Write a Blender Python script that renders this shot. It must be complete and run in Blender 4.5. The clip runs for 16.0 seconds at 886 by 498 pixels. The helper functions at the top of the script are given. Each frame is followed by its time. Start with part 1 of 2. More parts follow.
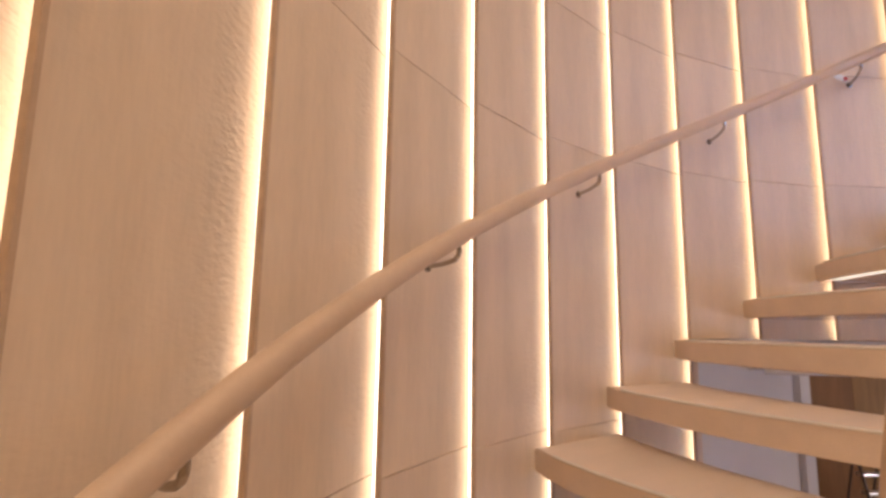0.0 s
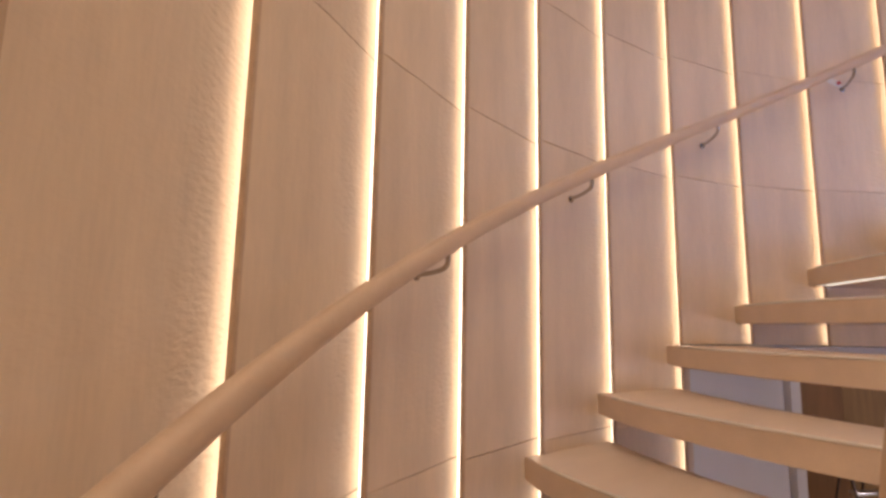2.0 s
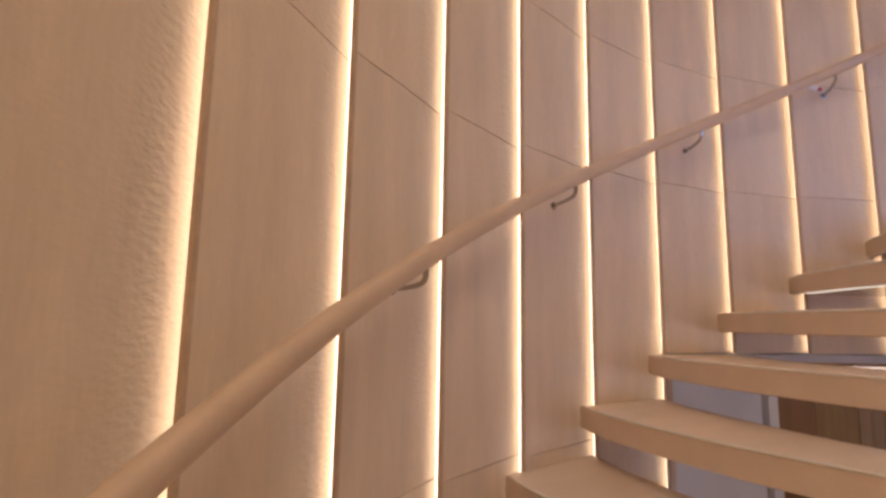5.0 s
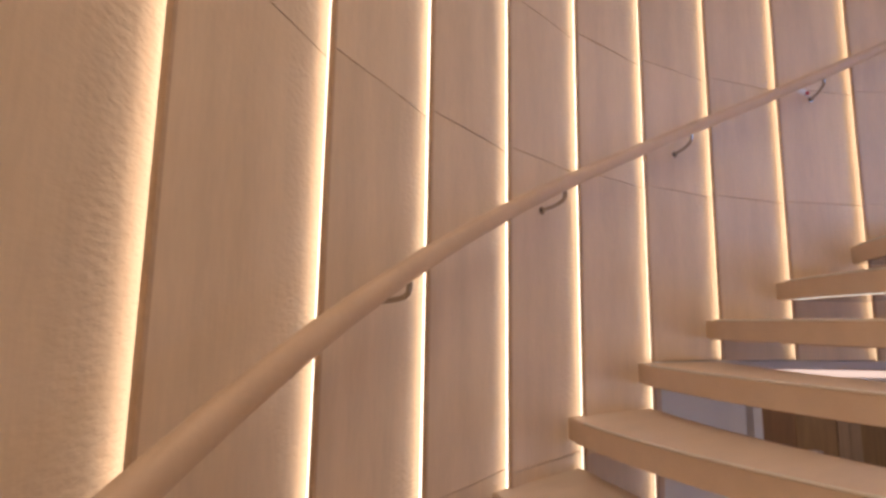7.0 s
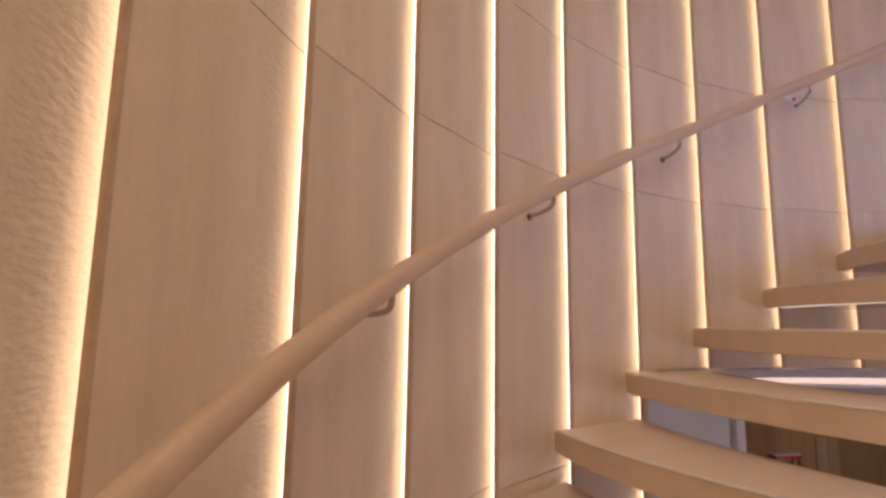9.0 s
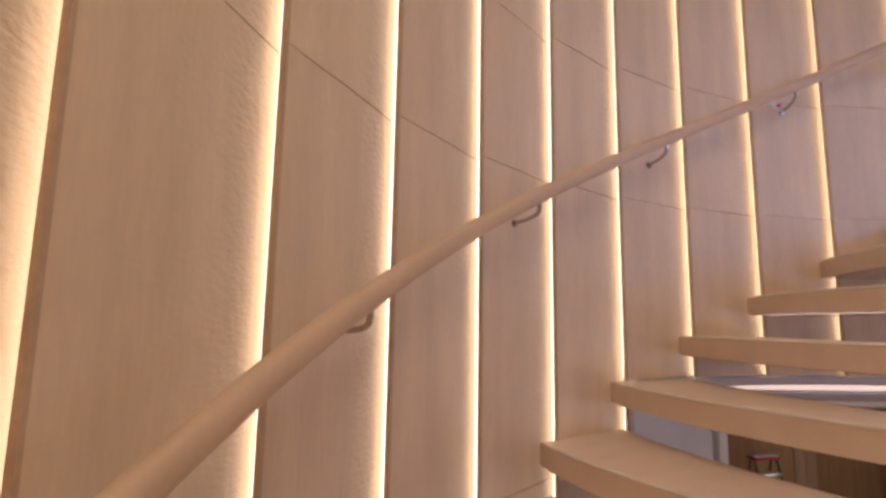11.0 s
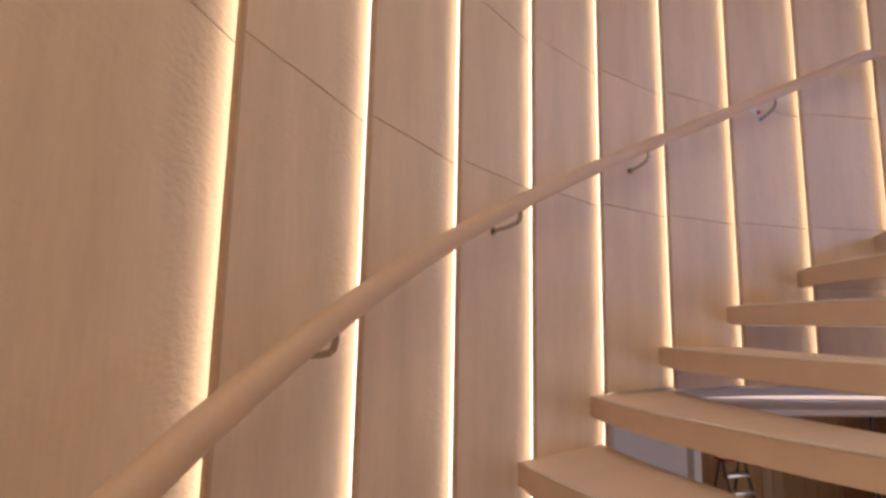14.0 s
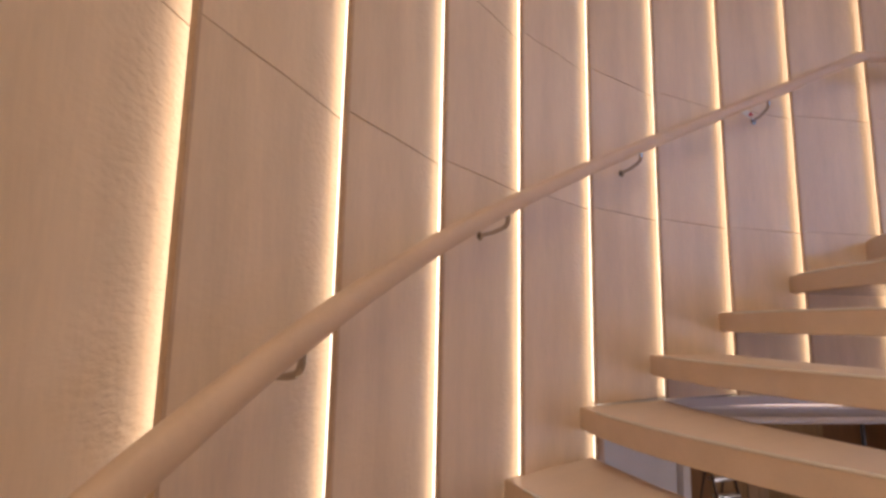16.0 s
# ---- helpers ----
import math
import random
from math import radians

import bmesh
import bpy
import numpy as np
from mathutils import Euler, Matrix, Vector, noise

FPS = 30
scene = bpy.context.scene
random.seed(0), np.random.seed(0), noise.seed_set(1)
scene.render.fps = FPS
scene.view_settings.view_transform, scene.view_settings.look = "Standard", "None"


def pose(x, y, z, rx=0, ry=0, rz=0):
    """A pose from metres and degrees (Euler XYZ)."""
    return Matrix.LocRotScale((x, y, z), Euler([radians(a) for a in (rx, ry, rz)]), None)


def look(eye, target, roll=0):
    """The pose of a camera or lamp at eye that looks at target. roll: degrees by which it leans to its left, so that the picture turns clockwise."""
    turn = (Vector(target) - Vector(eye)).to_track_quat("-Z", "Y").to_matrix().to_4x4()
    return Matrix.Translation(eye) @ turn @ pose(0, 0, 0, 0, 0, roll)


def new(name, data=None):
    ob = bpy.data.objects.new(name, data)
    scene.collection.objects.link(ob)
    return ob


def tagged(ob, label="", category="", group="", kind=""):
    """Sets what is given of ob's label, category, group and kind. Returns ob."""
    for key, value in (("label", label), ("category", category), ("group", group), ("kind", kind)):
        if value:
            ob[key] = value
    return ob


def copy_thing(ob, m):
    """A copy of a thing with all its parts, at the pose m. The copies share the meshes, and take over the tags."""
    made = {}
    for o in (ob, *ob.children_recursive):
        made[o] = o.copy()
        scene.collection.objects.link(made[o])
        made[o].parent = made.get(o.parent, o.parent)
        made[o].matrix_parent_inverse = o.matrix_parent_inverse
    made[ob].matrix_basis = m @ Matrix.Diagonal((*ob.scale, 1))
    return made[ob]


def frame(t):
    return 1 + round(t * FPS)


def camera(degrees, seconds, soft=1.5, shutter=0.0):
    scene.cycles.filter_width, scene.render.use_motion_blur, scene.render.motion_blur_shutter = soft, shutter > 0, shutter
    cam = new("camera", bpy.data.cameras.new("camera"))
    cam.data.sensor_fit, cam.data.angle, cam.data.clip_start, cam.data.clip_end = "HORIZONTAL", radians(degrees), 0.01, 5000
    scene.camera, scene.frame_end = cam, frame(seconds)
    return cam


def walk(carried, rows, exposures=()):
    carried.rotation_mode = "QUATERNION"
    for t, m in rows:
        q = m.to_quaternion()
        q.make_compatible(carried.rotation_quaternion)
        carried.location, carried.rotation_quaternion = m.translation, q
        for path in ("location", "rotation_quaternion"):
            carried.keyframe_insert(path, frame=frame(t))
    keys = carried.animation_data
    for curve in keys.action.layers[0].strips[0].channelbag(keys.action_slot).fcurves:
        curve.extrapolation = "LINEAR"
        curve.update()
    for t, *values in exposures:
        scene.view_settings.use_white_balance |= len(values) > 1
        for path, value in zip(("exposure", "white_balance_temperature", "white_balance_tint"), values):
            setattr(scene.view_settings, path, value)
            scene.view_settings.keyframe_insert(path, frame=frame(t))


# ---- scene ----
cam = camera(79.9, 16.0, soft=3.0)

# The stair's axis is x = y = 0; the lower deck's floor is z = 0.
AX, AY, AZ = -2.0644, 0.0793, 2.533
PATH = [
    (0.0, 0.0111, -0.2406, -0.1509, 6.653, 8.548, -0.887),
    (1.5, 0.0170, -0.2197, -0.1269, 5.998, 8.375, -1.004),
    (2.5, 0.0213, -0.2063, -0.1100, 5.663, 8.216, -1.035),
    (3.0, 0.0238, -0.1984, -0.1025, 5.215, 8.176, -0.996),
    (3.5, 0.0229, -0.1874, -0.0953, 4.845, 8.129, -0.985),
    (4.0, 0.0198, -0.1740, -0.0875, 4.504, 8.102, -0.997),
    (6.5, 0.0104, -0.0821, -0.0398, 2.331, 7.975, -0.876),
    (7.0, 0.0068, -0.0658, -0.0317, 1.877, 7.952, -0.858),
    (7.5, 0.0052, -0.0472, -0.0247, 1.389, 8.033, -0.878),
    (8.0, 0.0036, -0.0297, -0.0178, 0.896, 8.107, -0.897),
    (8.5, 0.0019, -0.0141, -0.0094, 0.414, 8.109, -0.898),
    (9.0, 0.0000, 0.0000, 0.0000, 0.000, 8.036, -0.902),
    (11.5, 0.0032, 0.0689, 0.0407, -2.224, 8.039, -0.969),
    (12.0, 0.0019, 0.0834, 0.0479, -2.624, 7.997, -0.999),
    (12.5, 0.0014, 0.0994, 0.0551, -3.080, 7.969, -1.032),
    (13.0, 0.0023, 0.1172, 0.0626, -3.595, 7.969, -1.067),
    (13.5, 0.0031, 0.1354, 0.0706, -4.121, 7.963, -1.094),
    (14.0, 0.0036, 0.1538, 0.0788, -4.646, 7.965, -1.115),
    (14.5, 0.0030, 0.1706, 0.0857, -5.130, 7.958, -1.137),
    (15.0, 0.0014, 0.1858, 0.0908, -5.563, 7.917, -1.151),
    (15.5, 0.0059, 0.2069, 0.0964, -5.881, 7.946, -1.133),
    (16.0, 0.0221, 0.2398, 0.1048, -6.007, 8.118, -1.076),
]
walk(cam, [(t, pose(x + AX, y + AY, z + AZ, 90 + pitch, roll, yaw)) for t, x, y, z, yaw, pitch, roll in PATH],
     exposures=[(0.0, 0.62), (0.8, 0.54), (2.2, 0.34), (3.5, 0.18), (16.0, 0.18)])

# ---- light ----
LED_POWER = 2.15
world = bpy.data.worlds.new("sky")
scene.world = world
world.use_nodes = True
wn = world.node_tree.nodes
sky = wn.new("ShaderNodeTexSky")
sky.sky_type, sky.sun_disc = "NISHITA", False
sky.sun_elevation, sky.sun_rotation = radians(35), radians(160)
wn["Background"].inputs["Strength"].default_value = 0.08
world.node_tree.links.new(sky.outputs[0], wn["Background"].inputs["Color"])


def window_lamp(name, eye, target, width, height, power, colour):
    lamp = bpy.data.lights.new(name, "AREA")
    lamp.shape, lamp.size, lamp.size_y, lamp.energy, lamp.color = "RECTANGLE", width, height, power, colour
    ob = new(name, lamp)
    ob.matrix_world = look(eye, target)
    return ob


window_lamp("upper_window_daylight", (2.46, -0.06, 4.15), (-0.15, 2.5, 3.25), 1.7, 1.3, 5.5, (0.20, 0.42, 1.0)).data.spread = radians(62)
window_lamp("lower_window_daylight", (6.88, 2.3, 1.5), (1.0, 5.6, 1.5), 1.6, 1.4, 16, (1.0, 0.83, 0.85)).data.spread = radians(80)
window_lamp("stairwell_window_daylight", (2.44, -0.33, 1.55), (-0.2, 2.6, 2.35), 1.2, 0.9, 3.6, (0.45, 0.56, 1.0)).data.spread = radians(80)


# ---- materials ----
def material(name, colour, rough=0.5, metal=0.0, vary=0.08, scale=6.0, stretch=(1, 1, 1), fine=80.0, bump=0.0,
             bump_scale=120.0, coat=0.0, piece=0.05, relief_scale=(1, 1, 1),
             relief_along=None):
    """Two scales of colour variation, fine relief, and a shade of its own for each object."""
    m = bpy.data.materials.new(name)
    m.use_nodes = True
    nt = m.node_tree
    n, l = nt.nodes, nt.links
    b = n["Principled BSDF"]
    b.inputs["Metallic"].default_value = metal
    b.inputs["Coat Weight"].default_value = coat
    b.inputs["Coat Roughness"].default_value = 0.15
    tc, info, mp = n.new("ShaderNodeTexCoord"), n.new("ShaderNodeObjectInfo"), n.new("ShaderNodeMapping")
    mp.inputs["Scale"].default_value = stretch
    off = n.new("ShaderNodeVectorMath")
    off.operation = "MULTIPLY_ADD"
    off.inputs[1].default_value = (37.0, 19.0, 53.0)
    comb = n.new("ShaderNodeCombineXYZ")
    for s in range(3):
        l.new(info.outputs["Random"], comb.inputs[s])
    l.new(comb.outputs[0], off.inputs[0])
    l.new(tc.outputs["Object"], off.inputs[2])
    l.new(off.outputs[0], mp.inputs["Vector"])
    big, small = n.new("ShaderNodeTexNoise"), n.new("ShaderNodeTexNoise")
    big.inputs["Scale"].default_value, big.inputs["Detail"].default_value = scale, 4
    small.inputs["Scale"].default_value, small.inputs["Detail"].default_value = fine, 3
    l.new(mp.outputs[0], big.inputs["Vector"])
    l.new(mp.outputs[0], small.inputs["Vector"])
    mixed = n.new("ShaderNodeMath")
    mixed.operation = "MULTIPLY_ADD"
    mixed.inputs[1].default_value = 0.45
    l.new(small.outputs[0], mixed.inputs[0])
    l.new(big.outputs[0], mixed.inputs[2])
    ramp = n.new("ShaderNodeMapRange")
    ramp.inputs[1].default_value, ramp.inputs[2].default_value = 0.45, 1.0
    ramp.inputs[3].default_value, ramp.inputs[4].default_value = 1 - vary, 1 + vary
    l.new(mixed.outputs[0], ramp.inputs[0])
    own = n.new("ShaderNodeMapRange")
    own.inputs[3].default_value, own.inputs[4].default_value = 1 - piece, 1 + piece
    l.new(info.outputs["Random"], own.inputs[0])
    both = n.new("ShaderNodeMath")
    both.operation = "MULTIPLY"
    l.new(ramp.outputs[0], both.inputs[0])
    l.new(own.outputs[0], both.inputs[1])
    tint = n.new("ShaderNodeVectorMath")
    tint.operation = "SCALE"
    tint.inputs[0].default_value = colour
    l.new(both.outputs[0], tint.inputs["Scale"])
    l.new(tint.outputs[0], b.inputs["Base Color"])
    rr = n.new("ShaderNodeMapRange")
    rr.inputs[3].default_value, rr.inputs[4].default_value = rough - 0.06, rough + 0.06
    l.new(big.outputs[0], rr.inputs[0])
    l.new(rr.outputs[0], b.inputs["Roughness"])
    if bump:
        relief, bp = n.new("ShaderNodeTexNoise"), n.new("ShaderNodeBump")
        relief.inputs["Scale"].default_value, relief.inputs["Detail"].default_value = bump_scale, 2
        grain = n.new("ShaderNodeMapping")
        grain.inputs["Scale"].default_value = relief_scale
        l.new(off.outputs[0], grain.inputs["Vector"])
        l.new(grain.outputs[0], relief.inputs["Vector"])
        bp.inputs["Strength"].default_value, bp.inputs["Distance"].default_value = bump, 0.0028
        l.new(relief.outputs[0], bp.inputs["Height"])
        if relief_along:    # pressed deeper towards one edge
            xyz, deep = n.new("ShaderNodeSeparateXYZ"), n.new("ShaderNodeMapRange")
            deep.interpolation_type = "SMOOTHSTEP"
            deep.inputs[1].default_value, deep.inputs[2].default_value = relief_along
            deep.inputs[3].default_value, deep.inputs[4].default_value = 0.0006, 0.0035
            l.new(tc.outputs["Object"], xyz.inputs[0])
            l.new(xyz.outputs["Y"], deep.inputs[0])
            l.new(deep.outputs[0], bp.inputs["Distance"])
        l.new(bp.outputs[0], b.inputs["Normal"])
    return m


def glow(name, colour, strength):
    m = bpy.data.materials.new(name)
    m.use_nodes = True
    b = m.node_tree.nodes["Principled BSDF"]
    b.inputs["Base Color"].default_value = (0.8, 0.8, 0.8, 1)
    b.inputs["Emission Color"].default_value = (*colour, 1)
    b.inputs["Emission Strength"].default_value = strength
    return m


PANEL = material("cream_panel", (0.77, 0.615, 0.462), 0.6, vary=0.09, scale=5, stretch=(2.2, 2.2, 0.35), fine=55,
                 bump=1.0, bump_scale=62, relief_scale=(1.0, 0.75, 1.5), piece=0.03,
                 relief_along=(-0.25, -0.37))
EDGE = material("raw_panel_edge", (0.60, 0.43, 0.29), 0.6, vary=0.1, scale=20)
RAIL = material("pale_rail_wood", (0.71, 0.53, 0.38), 0.5, vary=0.06, scale=9, fine=90, bump=0.05)
TREAD = material("pale_tread_wood", (0.82, 0.67, 0.54), 0.62, vary=0.06, scale=4, stretch=(3, 0.8, 3), fine=60, bump=0.06,
                 bump_scale=160)
NOSING_SHEEN = material("nosing_wood", (0.95, 0.90, 0.82), 0.16, vary=0.06, scale=12, coat=1.0)
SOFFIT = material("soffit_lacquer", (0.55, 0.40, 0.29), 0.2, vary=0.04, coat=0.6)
STEEL = material("brushed_steel", (0.44, 0.39, 0.34), 0.22, metal=1.0, vary=0.05)
PLASTER = material("white_plaster", (0.74, 0.72, 0.71), 0.7, vary=0.03, scale=3, bump=0.1)
CREAM = material("cream_plaster", (0.83, 0.70, 0.54), 0.7, vary=0.04, scale=3, bump=0.1)
GREYTRIM = material("grey_lacquer", (0.60, 0.57, 0.58), 0.4, vary=0.03)
DARKTRIM = material("dark_bronze", (0.05, 0.04, 0.035), 0.45, metal=0.4, vary=0.1)
BRONZE = material("brown_ladder_paint", (0.17, 0.115, 0.08), 0.45, vary=0.1)
WALNUT = material("walnut_veneer", (0.40, 0.205, 0.085), 0.6, vary=0.16, scale=3, stretch=(6, 6, 0.5), fine=60, piece=0.05)
TEAK = material("teak_veneer", (0.48, 0.30, 0.14), 0.6, vary=0.16, scale=3, stretch=(6, 6, 0.5), fine=60, piece=0.08)
OAK = material("oak_veneer", (0.60, 0.42, 0.26), 0.55, vary=0.14, scale=3, stretch=(6, 6, 0.5), fine=60, piece=0.05)
FLOORWOOD = material("floor_wood", (0.52, 0.38, 0.26), 0.35, vary=0.15, scale=2, stretch=(0.6, 5, 1), fine=40)
RED = material("red_plastic", (0.55, 0.02, 0.015), 0.4, vary=0.05)
ALU = material("aluminium", (0.75, 0.76, 0.78), 0.3, metal=1.0, vary=0.04)
WHITE = material("white_plastic", (0.8, 0.78, 0.75), 0.6, vary=0.02)
LED = glow("warm_led", (1.0, 0.88, 0.745), LED_POWER)
FILL_GLOW = glow("warm_diffuser", (1.0, 0.81, 0.65), 3.9)
UNDERSIDE_GLOW = glow("pale_underlight", (1.0, 0.88, 0.72), 0.6)
SHELF_GLOW = glow("pinkish_white_diffuser", (1.0, 0.72, 0.62), 0.66)
COOLTUBE = material("white_lacquer", (0.82, 0.80, 0.80), 0.25, vary=0.02, coat=0.3)
GLASS = bpy.data.materials.new("window_glass")
GLASS.use_nodes = True
GLASS.node_tree.nodes["Principled BSDF"].inputs["Transmission Weight"].default_value = 1.0
GLASS.node_tree.nodes["Principled BSDF"].inputs["Roughness"].default_value = 0.0

# ---- building helpers ----
THICK = 0.012       # of a panel
R = 2.5992 - THICK  # radius of the panels' proud edges
STEP = 8.924         # degrees from slot to slot
RISE = 0.18


def ang(k):
    """Angle, in radians, of slot k round the stair's axis."""
    return radians(163.82 - STEP * k)


def polar(r, k, z):
    return Vector((r * math.cos(ang(k)), r * math.sin(ang(k)), z))


def finish(name, bm, mat, angle=35):
    bmesh.ops.recalc_face_normals(bm, faces=bm.faces)
    lim = radians(angle)
    for f in bm.faces:
        f.smooth = True
    for e in bm.edges:
        if len(e.link_faces) == 2 and e.calc_face_angle(0) > lim:
            e.smooth = False
    me = bpy.data.meshes.new(name)
    bm.to_mesh(me)
    bm.free()
    me.materials.append(mat)
    return me


def part(name, bm, mat, parent=None, label=""):
    ob = new(name, finish(name, bm, mat))
    ob.parent = parent
    return tagged(ob, label)


def thing(name, label, category, group="", kind="", at=None):
    ob = new(name)
    ob.empty_display_size = 0.1
    if at is not None:
        ob.matrix_world = at
    return tagged(ob, label, category, group, kind)


def prism(outline, z0, z1, bm=None):
    """A solid over a flat outline of (x, y)."""
    bm = bm or bmesh.new()
    lo = [bm.verts.new((x, y, z0)) for x, y in outline]
    hi = [bm.verts.new((x, y, z1)) for x, y in outline]
    bm.faces.new(lo[::-1])
    bm.faces.new(hi)
    n = len(outline)
    for i in range(n):
        bm.faces.new((lo[i], lo[(i + 1) % n], hi[(i + 1) % n], hi[i]))
    return bm


def box(x0, x1, y0, y1, z0, z1, bevel=0.0, bm=None):
    bm = bm or bmesh.new()
    before = set(bm.verts)
    prism([(x0, y0), (x1, y0), (x1, y1), (x0, y1)], z0, z1, bm)
    if bevel:
        vs = [v for v in bm.verts if v not in before]
        es = {e for v in vs for e in v.link_edges}
        bmesh.ops.bevel(bm, geom=list(es), offset=bevel, segments=2, affect="EDGES", profile=0.6)
    return bm


def sweep(points, profile, bm=None, up=Vector((0, 0, 1))):
    """A profile of (side, up) carried along points, with closed ends."""
    bm = bm or bmesh.new()
    rings = []
    for i, p in enumerate(points):
        d = (points[min(i + 1, len(points) - 1)] - points[max(i - 1, 0)]).normalized()
        side = d.cross(up).normalized() if abs(d.dot(up)) < 0.99 else Vector((1, 0, 0))
        top = side.cross(d).normalized()
        rings.append([bm.verts.new(p + side * a + top * b) for a, b in profile])
    n = len(profile)
    for a, b in zip(rings, rings[1:]):
        for i in range(n):
            bm.faces.new((a[i], a[(i + 1) % n], b[(i + 1) % n], b[i]))
    bm.faces.new(rings[0][::-1])
    bm.faces.new(rings[-1])
    return bm


def rounded(w, h, n=20, power=2.6):
    """A rounded oblong of width w and height h."""
    out = []
    for i in range(n):
        c, s = math.cos(2 * math.pi * i / n), math.sin(2 * math.pi * i / n)
        out.append((w / 2 * math.copysign(abs(c) ** (2 / power), c), h / 2 * math.copysign(abs(s) ** (2 / power), s)))
    return out


def disc(centre, axis, radius, depth, bm=None, n=20):
    a = Vector(axis).normalized()
    return sweep([Vector(centre), Vector(centre) + a * depth], rounded(2 * radius, 2 * radius, n, 2.0), bm,
                 Vector((0, 0, 1)) if abs(a.z) < 0.9 else Vector((1, 0, 0)))


def curved_wall(k0, k1, z0, z1, r0, r1, steps):
    bm = bmesh.new()
    ring = []
    for i in range(steps + 1):
        k = k0 + (k1 - k0) * i / steps
        ring.append([bm.verts.new(polar(r, k, z)) for r, z in ((r0, z0), (r1, z0), (r1, z1), (r0, z1))])
    closed = abs(abs(k1 - k0) * STEP - 360) < 1e-3
    for a, b in zip(ring, ring[1:]):
        for i in range(4):
            bm.faces.new((a[i], a[(i + 1) % 4], b[(i + 1) % 4], b[i]))
    if closed:
        bmesh.ops.remove_doubles(bm, verts=bm.verts, dist=1e-5)
    else:
        bm.faces.new(ring[0])
        bm.faces.new(ring[-1][::-1])
    return bm


# ---- the round stair wall ----
Z_TOP = 5.4
Z_HEAD = 2.355      # head of the opening to the lower lobby
K_FIRST, K_LAST, K_OPEN = -7, 22, 5
K_WIN0, K_WIN1, Z_SILL, Z_LINTEL = 16, 21, 3.45, 4.95   # window of the upper deck
K_ROUND = 360 / STEP
K_SHUT = K_FIRST + K_ROUND
JOINTS = (2.035, 3.102, 3.676)
wall = thing("wall_round", "curved stairwell wall clad in cream panels with lit slots", "wall", kind="structure")
WR0, WR1 = R + 0.062, R + 0.20
part("core_wall", curved_wall(K_FIRST, K_OPEN + 0.10, 0, Z_HEAD, WR0, WR1, 40), CREAM, wall)
part("core_wall", curved_wall(K_FIRST, K_WIN0, Z_HEAD, Z_TOP, WR0, WR1, 60), CREAM, wall)
part("core_wall", curved_wall(K_WIN0, K_WIN1, Z_HEAD, Z_SILL, WR0, WR1, 16), CREAM, wall)
part("core_wall", curved_wall(K_WIN0, K_WIN1, Z_LINTEL, Z_TOP, WR0, WR1, 16), CREAM, wall)
part("core_wall", curved_wall(K_WIN1, 22.5, Z_HEAD, Z_TOP, WR0, WR1, 6), CREAM, wall)
for k0, k1, z0, z1 in ((17, 18, 0, Z_HEAD), (18, 21, 0, 0.9), (18, 21, 2.1, Z_HEAD), (21, 22.5, 0, Z_HEAD)):
    part("core_wall", curved_wall(k0, k1, z0, z1, WR0, WR1, 8), CREAM, wall)
# plain walls close the stairwell behind the walk
part("core_wall", curved_wall(22.5, K_SHUT, 0, Z_TOP, WR0, WR1, 40), CREAM, wall)

# one panel: proud at one edge, curving back behind its neighbour at the other
PW = math.radians(STEP) * R


def panel_face(s):
    """How far the face lies behind the proud edge, s metres along from it."""
    d = 0.018 * s / PW + 0.022 * max(0.0, (s - PW + 0.22) / 0.22) ** 1.5
    if s < 0.006:
        d += 0.003 * (1 - s / 0.006) ** 2
    return d


def panel_mesh(z0, z1):
    bm = bmesh.new()
    ss = [0, 0.002, 0.004, 0.006] + [0.006 + (PW - 0.246) * i / 5 for i in range(1, 6)]
    ss += [PW - 0.23 + 0.270 * i / 16 for i in range(17)]
    front = [((R + panel_face(s)), -s / R) for s in ss]
    back = [(r + THICK, a) for r, a in reversed(front)]
    back[-1] = (R + THICK, 0.0)
    return finish("wall_panel", prism([(r * math.cos(a), r * math.sin(a)) for r, a in front + back], z0, z1), PANEL, 40)


GAP = 0.0015
SPANS = [(0.0, JOINTS[0]), (JOINTS[0], JOINTS[1]), (JOINTS[1], JOINTS[2]), (JOINTS[2], Z_TOP), (Z_HEAD, JOINTS[1]),
         (0.0, Z_HEAD), (0.0, Z_TOP), (JOINTS[1], Z_SILL), (Z_LINTEL, Z_TOP),
         (0.0, 0.9), (2.1, Z_HEAD)]
PANELS = [panel_mesh(a + GAP, b - GAP) for a, b in SPANS]


def strip_mesh(z0, z1):
    """A light strip behind a panel's proud edge; it shines back along its neighbour."""
    bm = bmesh.new()
    a = -0.032 / R
    pts = [(R + THICK + 0.003, a), (R + 0.044, a), (R + 0.044, a - 0.002), (R + THICK + 0.003, a - 0.002)]
    return finish("led_strip", prism([(r * math.cos(t), r * math.sin(t)) for r, t in pts], z0, z1, bm), LED)


def band_mesh(z0, z1):
    """A strip along a panel's edge, darker than its face."""
    a, b = 0.001 / R, -0.008 / R
    pts = [(R + 0.002, a), (R + THICK, a), (R + THICK, 0.0), (R + 0.003, 0.0), (R + 0.003, b), (R - 0.0005, b), (R - 0.0005, 0.0)]
    return finish("edge_band", prism([(r * math.cos(t), r * math.sin(t)) for r, t in pts], z0, z1), EDGE)


def clad(mesh, k):
    ob = new(mesh.name.split(".")[0], mesh)
    ob.parent = wall
    ob.matrix_world = Matrix.Rotation(ang(k), 4, "Z")


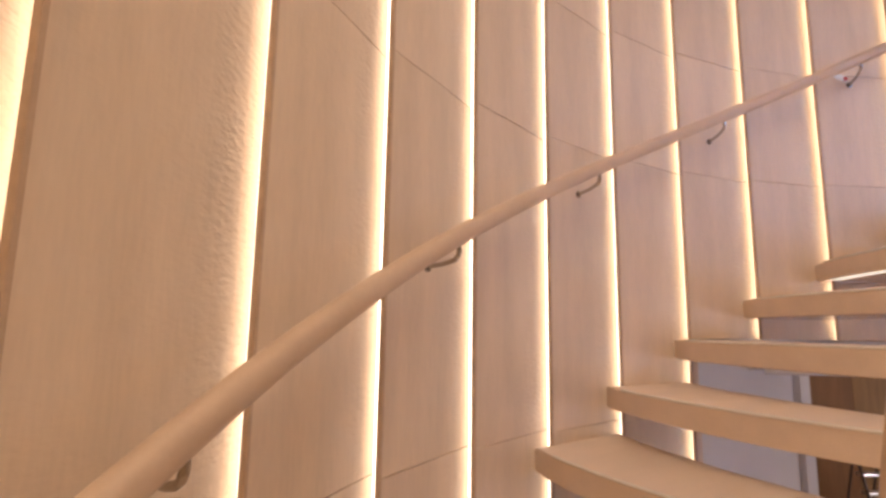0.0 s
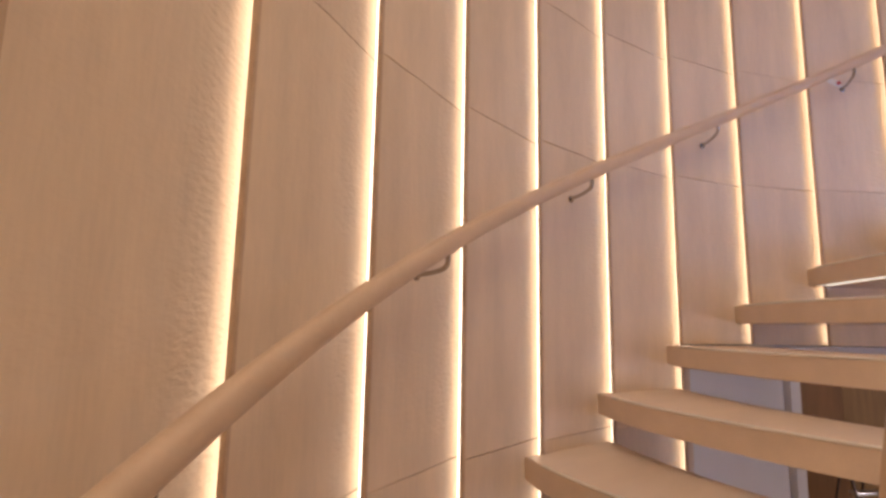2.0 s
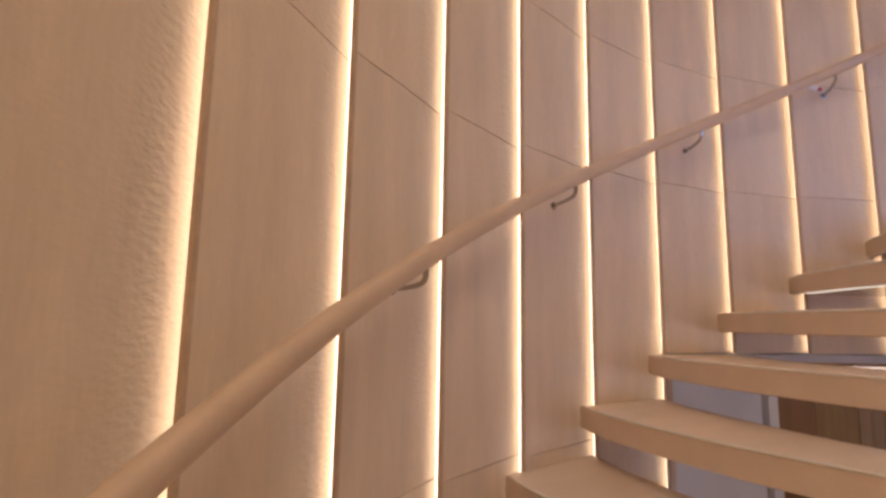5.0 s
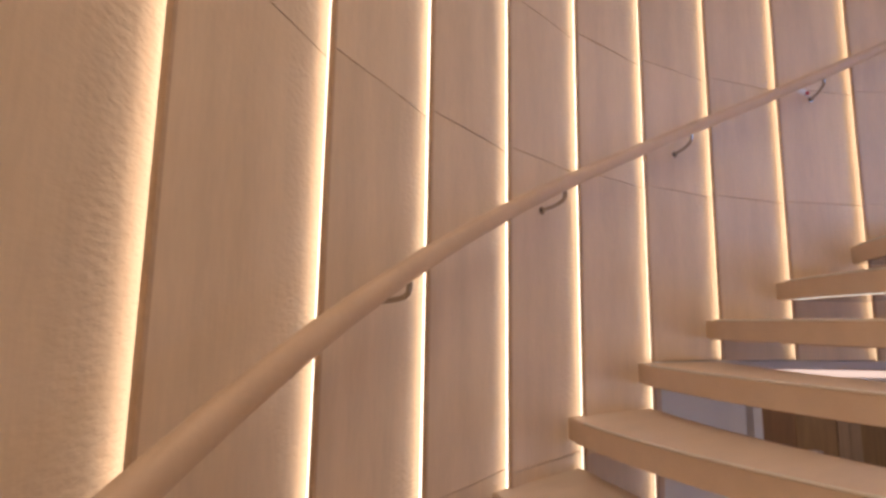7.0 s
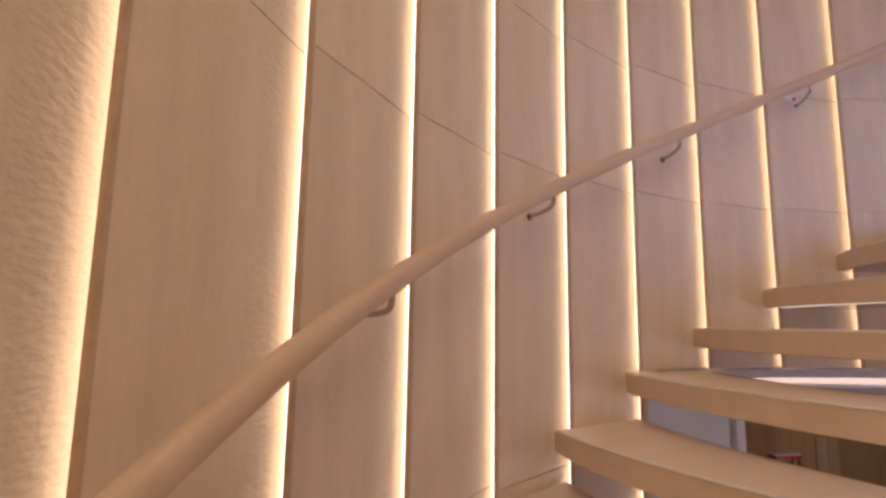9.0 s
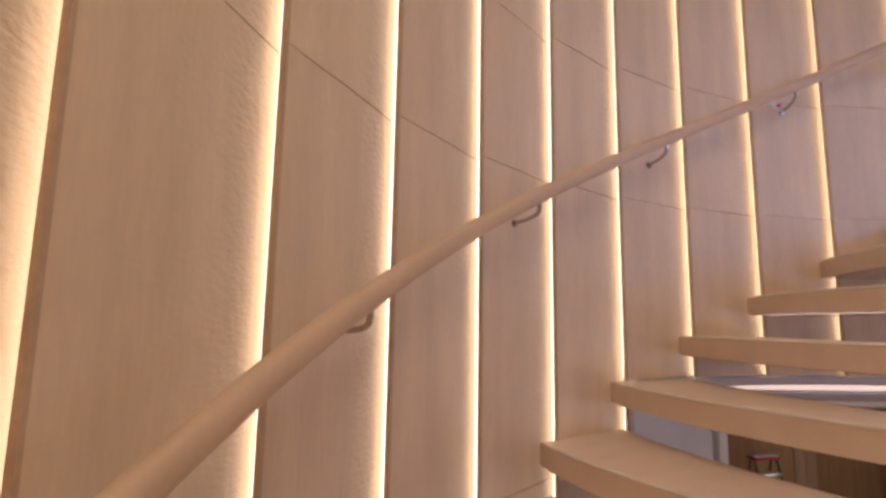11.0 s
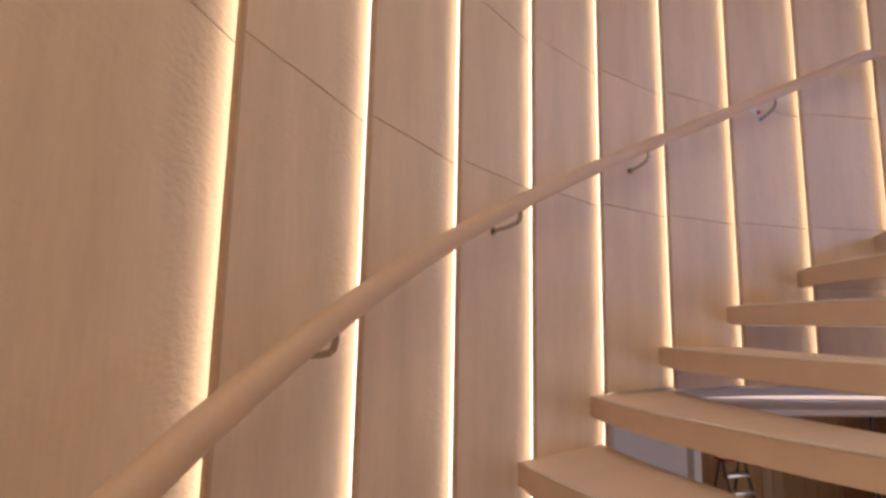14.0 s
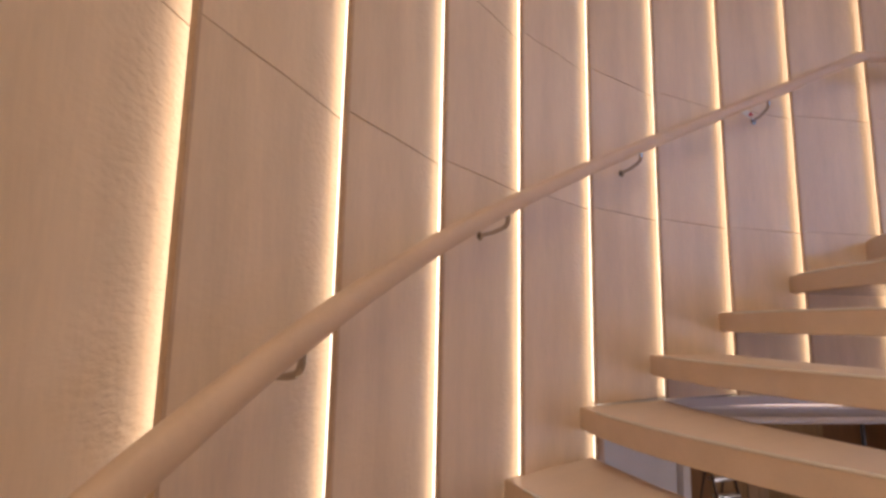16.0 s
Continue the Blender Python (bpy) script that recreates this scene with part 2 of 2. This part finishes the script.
FULL, UPPER, LOWER, UNDER_SILL = (0.0, Z_TOP), (Z_HEAD, Z_TOP), (0.0, Z_HEAD), (Z_HEAD, Z_SILL)
BANDS = {h: band_mesh(h[0] + 0.002, h[1] - 0.002) for h in (FULL, UPPER, LOWER, UNDER_SILL)}
STRIPS = {h: strip_mesh(h[0] + 0.006, h[1] - 0.01) for h in (FULL, UPPER, LOWER, UNDER_SILL)}
# unseen lit cladding added below and behind the walk, as fill light
for k in range(17, 32):
    for i in (9, 10) if 18 <= k < 21 else (5,) if k < 22 else (6,):
        clad(PANELS[i], k)
    if not 18 <= k < 21:
        clad(STRIPS[LOWER if k < 22 else FULL], k)
# slots from 13 on are out of view, lit to brighten the stairwell
for k in range(K_FIRST, K_LAST):
    beside = K_WIN0 <= k < K_WIN1
    for i in (0, 1, 2, 3) if k < K_OPEN else (4, 7, 8) if beside else (4, 2, 3):
        clad(PANELS[i], k)
    height = FULL if k < K_OPEN else UNDER_SILL if beside else UPPER
    clad(BANDS[height], k)
    clad(STRIPS[height], k)
# the last slot beside the opening runs down to the floor behind a narrow end panel
END = [(R + 0.003, 0.0), (R, -0.006 / R), (R, -0.0355 / R), (R + THICK, -0.0355 / R), (R + THICK, 0.0)]
clad(finish("end_panel", prism([(r * math.cos(t), r * math.sin(t)) for r, t in END], 0.002, Z_HEAD - 0.045), PANEL), K_OPEN)
clad(BANDS[LOWER], K_OPEN)
clad(STRIPS[LOWER], K_OPEN)

# the fascia under the wall, over the opening
fascia = part("trim_fascia", curved_wall(K_OPEN + 0.12, 17, Z_HEAD - 0.040, Z_HEAD - 0.004, R + 0.004, WR1, 50), GREYTRIM)
tagged(fascia, "grey lacquered curved fascia under the panelled wall", "trim", kind="structure")

# ---- floors and ceilings ----
floor = part("floor", box(-8, 9, -4, 9, -0.2, 0), FLOORWOOD)
tagged(floor, "pale wooden floor of the lower deck", "floor", kind="structure")
top = part("ceiling", curved_wall(0, K_ROUND, Z_TOP + 0.004, Z_TOP + 0.2, 0.0001, WR1, 60), PLASTER)
tagged(top, "white plaster ceiling over the stairwell", "ceiling", kind="structure")
low = part("ceiling_lower", prism([(x, y) for x, y in
           [(-1.9, 2.2)] + [tuple(polar(WR1 + 0.01, k, 0)[:2]) for k in np.linspace(4.6, 17, 30)] + [(7, 0.4), (7, 8), (-1.9, 8)]], 2.60, 2.72), PLASTER)
tagged(low, "white ceiling of the lower lobby", "ceiling", kind="structure")

# unseen round fill light, added far above the walk to brighten the stairs
ring = thing("ceiling_light", "large round fill light, unseen, added overhead", "ceiling light")
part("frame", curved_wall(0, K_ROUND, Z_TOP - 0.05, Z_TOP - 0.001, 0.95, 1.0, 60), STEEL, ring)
part("diffuser", curved_wall(0, K_ROUND, Z_TOP - 0.045, Z_TOP - 0.01, 0.0001, 0.945, 60), FILL_GLOW, ring)
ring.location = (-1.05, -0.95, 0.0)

# ---- treads ----


def front_k(r):
    return -0.18 - 1.22 * (2.6 - r) + 0.42 * (2.6 - r) ** 2


def back_k(r):
    return 0.97 - 1.15 * (2.6 - r) + 0.30 * (2.6 - r) ** 2


R_IN, R_OUT = 1.60, 2.610


def tread_outline(shrink=0.0):
    rs = [R_OUT + (R_IN - R_OUT) * i / 14 for i in range(15)]
    pts = [(r, front_k(r)) for r in rs] + [(r, back_k(r)) for r in reversed(rs)]
    n = len(rs)
    pts = [(min(max(r, R_IN + shrink), R_OUT - shrink), k + (shrink if i < n else -shrink) / (radians(STEP) * r))
           for i, (r, k) in enumerate(pts)]
    return [(r * math.cos(-k * radians(STEP)), r * math.sin(-k * radians(STEP))) for r, k in pts]


T_THICK = 0.080
slab_bm = prism(tread_outline(), -T_THICK, 0)
bmesh.ops.bevel(slab_bm, geom=[e for e in slab_bm.edges if abs(e.verts[0].co.z - e.verts[1].co.z) < 1e-6], offset=0.010,
                segments=3, affect="EDGES", profile=0.5)


def edge_bead():
    """A slim rounded bead let into the front edge; its paleness imitates a highlight."""
    rs = [2.50 + (R_IN + 0.004 - 2.50) * i / 18 for i in range(19)]
    ks = [front_k(r) + 0.002 / (radians(STEP) * r) for r in rs]
    return sweep([Vector((r * math.cos(-k * radians(STEP)), r * math.sin(-k * radians(STEP)), -0.0020)) for r, k in zip(rs, ks)],
                 rounded(0.010, 0.010, 12, 2.0))


first = thing("stair_tread", "pale wooden open-riser stair tread fixed to the panelled wall", "stair tread", "treads of the curved stair")
part("slab", slab_bm, TREAD, first)
part("nosing_bead", edge_bead(), NOSING_SHEEN, first, "pale glossy bead imitating the highlight on the nosing")
part("soffit", prism(tread_outline(0.012), -T_THICK - 0.003, -T_THICK + 0.001), SOFFIT, first, "darker glossy underside")
Z_TREAD = AZ - 0.3624


def tread_pose(i):
    return Matrix.Translation((0, 0, Z_TREAD + RISE * i)) @ Matrix.Rotation(ang(4 + i), 4, "Z")


first.matrix_basis = tread_pose(-11)
for i in range(-10, 5):
    tread = copy_thing(first, tread_pose(i))
    if i == 3:      # glow on this tread alone imitates light falling on its underside
        rs = [2.50 - 0.85 * j / 14 for j in range(15)]
        a = [(r, front_k(r) + 0.012 / (radians(STEP) * r)) for r in rs]
        b = [(r, front_k(r) + 0.075 / (radians(STEP) * r)) for r in reversed(rs)]
        part("underlight", prism([(r * math.cos(-q * radians(STEP)), r * math.sin(-q * radians(STEP))) for r, q in a + b],
                                 -T_THICK - 0.0034, -T_THICK - 0.0031), UNDERSIDE_GLOW, tread, "glowing strip imitating light caught by the underside")
        tagged(tread, "pale wooden open-riser stair tread, lit underside imitated by glow")

# upper landing, at the fifth rise above the lowest slot-side tread
landing_z = Z_TREAD + RISE * 5
lk = [(r, 9 + front_k(r)) for r in np.linspace(R_OUT, 1.2, 14)]
outline = [polar(r, k, 0)[:2] for r, k in lk] + [polar(1.2, k, 0)[:2] for k in np.linspace(lk[-1][1] + 0.4, 17, 10)]
outline += [polar(R_OUT, k, 0)[:2] for k in np.linspace(17, 9, 24)]
land_bm = prism(outline, landing_z - 0.10, landing_z)
bmesh.ops.bevel(land_bm, geom=[e for e in land_bm.edges if abs(e.verts[0].co.z - e.verts[1].co.z) < 1e-6], offset=0.006,
                segments=2, affect="EDGES")
tagged(part("floor_landing", land_bm, TREAD), "pale wooden upper landing with a curved front edge", "floor", kind="structure")

# ---- handrail ----
R_RAIL, Z_RAIL = 2.4614, AZ + 0.5617
K_FLAT = 8.68


def rail_z(k):
    bend = (k - K_FLAT) / 0.12
    if bend > 1:
        return Z_RAIL + RISE * (K_FLAT - 4) 
    if bend < -1:
        return Z_RAIL + RISE * (k - 4)
    return Z_RAIL + RISE * (k - 4) - RISE * 0.12 * (bend + 1) ** 2 / 4


handrail = thing("handrail", "pale wooden handrail on steel brackets along the panelled wall", "handrail")
ks = [-6 + 0.08 * i for i in range(int(20 / 0.08))]
part("rail", sweep([polar(R_RAIL, k, rail_z(k)) for k in ks], rounded(0.043, 0.050, 24, 2.3)), RAIL, handrail)
for n in range(-2, 6):
    k = 2 * n + 1.385
    z = rail_z(k)
    a, b = polar(1, k, 0), polar(1, k + 0.01, 0)
    pts = [polar(r, k + q, z + h) for r, q, h in (
        (R + 0.012, 0.07, -0.076), (R - 0.06, 0.02, -0.074), (R_RAIL + 0.03, -0.02, -0.071), (R_RAIL + 0.012, -0.035, -0.067),
        (R_RAIL + 0.003, -0.04, -0.060), (R_RAIL, -0.04, -0.050), (R_RAIL, -0.04, -0.018))]
    tang = (b - a).normalized()
    part("bracket", sweep(pts, rounded(0.013, 0.013, 10, 2.0), up=tang), STEEL, handrail, "bent steel rail bracket")
    ob = part("rosette", disc(polar(R + 0.016, k + 0.07, z - 0.076), -Vector((a.x, a.y, 0)), 0.014, 0.012), STEEL, handrail, "round steel wall rosette")

# a loose tag by one bracket
k = 7.36
tag = thing("inspection_tag", "small white tag with a red dot on the panelled wall", "tag")
a = polar(1, k, 0)
zc = rail_z(7.392) - 0.036
part("plate", sweep([polar(R + 0.010, k - 0.11, zc + 0.012), polar(R + 0.008, k - 0.03, zc), polar(R + 0.010, k + 0.08, zc - 0.014)],
                    rounded(0.012, 0.034, 14, 2.2)), WHITE, tag)
part("dot", disc(polar(R + 0.006, k + 0.05, zc - 0.010), -Vector((a.x, a.y, 0)), 0.010, 0.006), RED, tag, "red dot")

# one newel leans inwards at the open side of the treads
K_NEWEL, Z_NEWEL = 0.55, Z_TREAD - 3 * RISE
newel = thing("newel_post", "pale wooden newel post with chrome fixing at the open side", "newel post")
post_line = [polar(1.660 - 0.15 * (z - 2.25) - 0.12 * (z - 2.25) ** 2, K_NEWEL, z) for z in np.linspace(Z_NEWEL, Z_NEWEL + 0.98, 16)]
part("post", sweep(post_line, rounded(0.050, 0.050, 20, 2.4), up=polar(1, K_NEWEL, 0)), RAIL, newel)
centre, aim = polar(1.660, K_NEWEL, 2.266), Vector((-0.80, -0.58, 0.12)).normalized()
part("fixing", disc(centre + aim * 0.019, aim, 0.007, 0.012), ALU, newel, "round chrome fixing")
part("screw", disc(centre + aim * 0.031, aim, 0.004, 0.003), STEEL, newel, "small steel screw head")

# ---- lower lobby ----
corner = Vector((0.111, 4.032))
start = polar(WR0 + 0.05, K_OPEN + 0.10, 0).to_2d()
d = (corner - start).normalized()
nrm = Vector((-d.y, d.x))


def along(s0, s1, o0, o1, z0, z1):
    p = [start + d * s0 + nrm * o0, start + d * s1 + nrm * o0, start + d * s1 + nrm * o1, start + d * s0 + nrm * o1]
    return prism([(v.x, v.y) for v in p], z0, z1)


L = (corner - start).length
tagged(part("wall_lobby", along(0, L - 0.42, 0, 0.15, 0, 2.6), PLASTER), "white painted side wall of the lower lobby", "wall", kind="structure")
tagged(part("trim_jamb", along(L - 0.416, L - 0.26, 0.030, 0.15, 0, 2.6), GREYTRIM), "grey recessed strip beside the jamb", "trim", kind="structure")
tagged(part("trim_jamb", along(L - 0.256, L, -0.012, 0.15, 0, 2.6), PLASTER), "white door jamb in the lower lobby", "trim", kind="structure")

back = thing("wall_wood", "wood-veneered back wall of the lower corridor", "wall", kind="structure")
part("core", box(-2, 9, 7.80, 7.95, 0, 2.6), WALNUT, back)
for x0, x1, mat in ((0.6, 1.45, WALNUT), (1.45, 2.60, WALNUT), (2.60, 3.16, TEAK), (3.16, 3.32, OAK), (3.32, 3.48, OAK), (3.48, 4.40, TEAK),
                    (4.40, 5.3, WALNUT), (5.3, 6.2, WALNUT), (6.2, 6.95, WALNUT)):
    part("veneer_panel", box(x0 + 0.003, x1 - 0.003, 7.765 if mat is OAK else 7.775, 7.80, 0.01, 2.59, 0.003), mat, back)
for nm, b in (("wall_lobby_end", box(7.0, 7.15, 0.4, 0.6, 0, 2.6)), ("wall_lobby_end", box(7.0, 7.15, 3.6, 7.8, 0, 2.6)),
              ("wall_lobby_end", box(7.0, 7.15, 0.6, 3.6, 0, 0.7)), ("wall_lobby_end", box(7.0, 7.15, 0.6, 3.6, 2.3, 2.6)),
              ("wall_lobby_side", box(2.6, 7.0, 0.25, 0.4, 0, 2.6)), ("wall_corridor", box(-2.0, -1.85, 3.0, 7.8, 0, 2.6))):
    tagged(part(nm, b, PLASTER), "white painted wall of the lower lobby", "wall", kind="structure")
win = tagged(part("window_1", box(7.05, 7.09, 0.6, 3.6, 0.7, 2.3), GLASS), "clear window pane of the lower lobby", "window", kind="structure")
win.visible_shadow = False

# bulkhead with a lit top, straight across behind the opening
bulk = thing("light_shelf", "grey bulkhead shelf with a glowing top and white tube", "light shelf")
part("body", box(-0.70, 2.4, 3.007, 3.56, 2.180, 2.232, 0.004), GREYTRIM, bulk)
# the top glows in place of an unseen uplight shining on it
part("diffuser", box(-0.68, 2.4, 3.020, 3.55, 2.2325, 2.240), SHELF_GLOW, bulk, "shelf top with its light put in as pinkish glow")
part("edge_profile", box(-0.69, 2.4, 3.000, 3.018, 2.228, 2.243, 0.002), COOLTUBE, bulk, "white edge profile")
part("tube", sweep([Vector((-0.66, 2.945, 2.180)), Vector((0.6, 2.945, 2.180)), Vector((2.4, 2.945, 2.180))], rounded(0.035, 0.035, 18, 2.0)), COOLTUBE, bulk, "white round tube")
part("post", box(0.475, 0.491, 2.970, 2.986, 0.0, 2.181), DARKTRIM, bulk, "thin dark post")
part("post", box(2.36, 2.376, 2.970, 2.986, 0.0, 2.181), DARKTRIM, bulk, "thin dark post")

# step ladder
ladder = thing("step_ladder", "small step ladder with dark rails, bright aluminium steps and red tray", "step ladder", at=pose(2.37, 7.20, 0, 0, 0, 12))


def stick(a, b, w, h):
    return sweep([Vector(a), Vector(b)], rounded(w, h, 10, 4.0), up=Vector((1, 0, 0)))


for sx in (-1, 1):
    part("front_rail", stick((sx * 0.19, -0.28, 0), (sx * 0.17, -0.02, 0.91), 0.04, 0.022), BRONZE, ladder)
    part("rear_rail", stick((sx * 0.18, 0.26, 0), (sx * 0.16, 0.04, 0.91), 0.03, 0.02), BRONZE, ladder)
for i, z in enumerate((0.13, 0.33, 0.53, 0.73)):
    y = -0.28 + 0.26 * z / 0.91
    part("step", box(-0.18, 0.18, y - 0.03, y + 0.09, z - 0.035, z, 0.006), ALU, ladder)
part("top_tray", box(-0.19, 0.19, -0.08, 0.10, 0.895, 0.93, 0.008), RED, ladder, "red plastic top tray")
part("cap", box(-0.20, 0.20, -0.05, 0.07, 0.9305, 0.95, 0.006), WHITE, ladder, "pale top step")

# window of the upper deck, outside the walk's view
frame_u = thing("window_2", "tall curved window of the upper deck", "window", kind="structure")
pane = part("pane", curved_wall(K_WIN0, K_WIN1, Z_SILL, Z_LINTEL, R + 0.13, R + 0.136, 20), GLASS, frame_u)
pane.visible_shadow = False
frame_l = thing("window_3", "curved window of the lower deck", "window", kind="structure")
pane = part("pane", curved_wall(18, 21, 0.9, 2.1, R + 0.13, R + 0.136, 20), GLASS, frame_l)
pane.visible_shadow = False
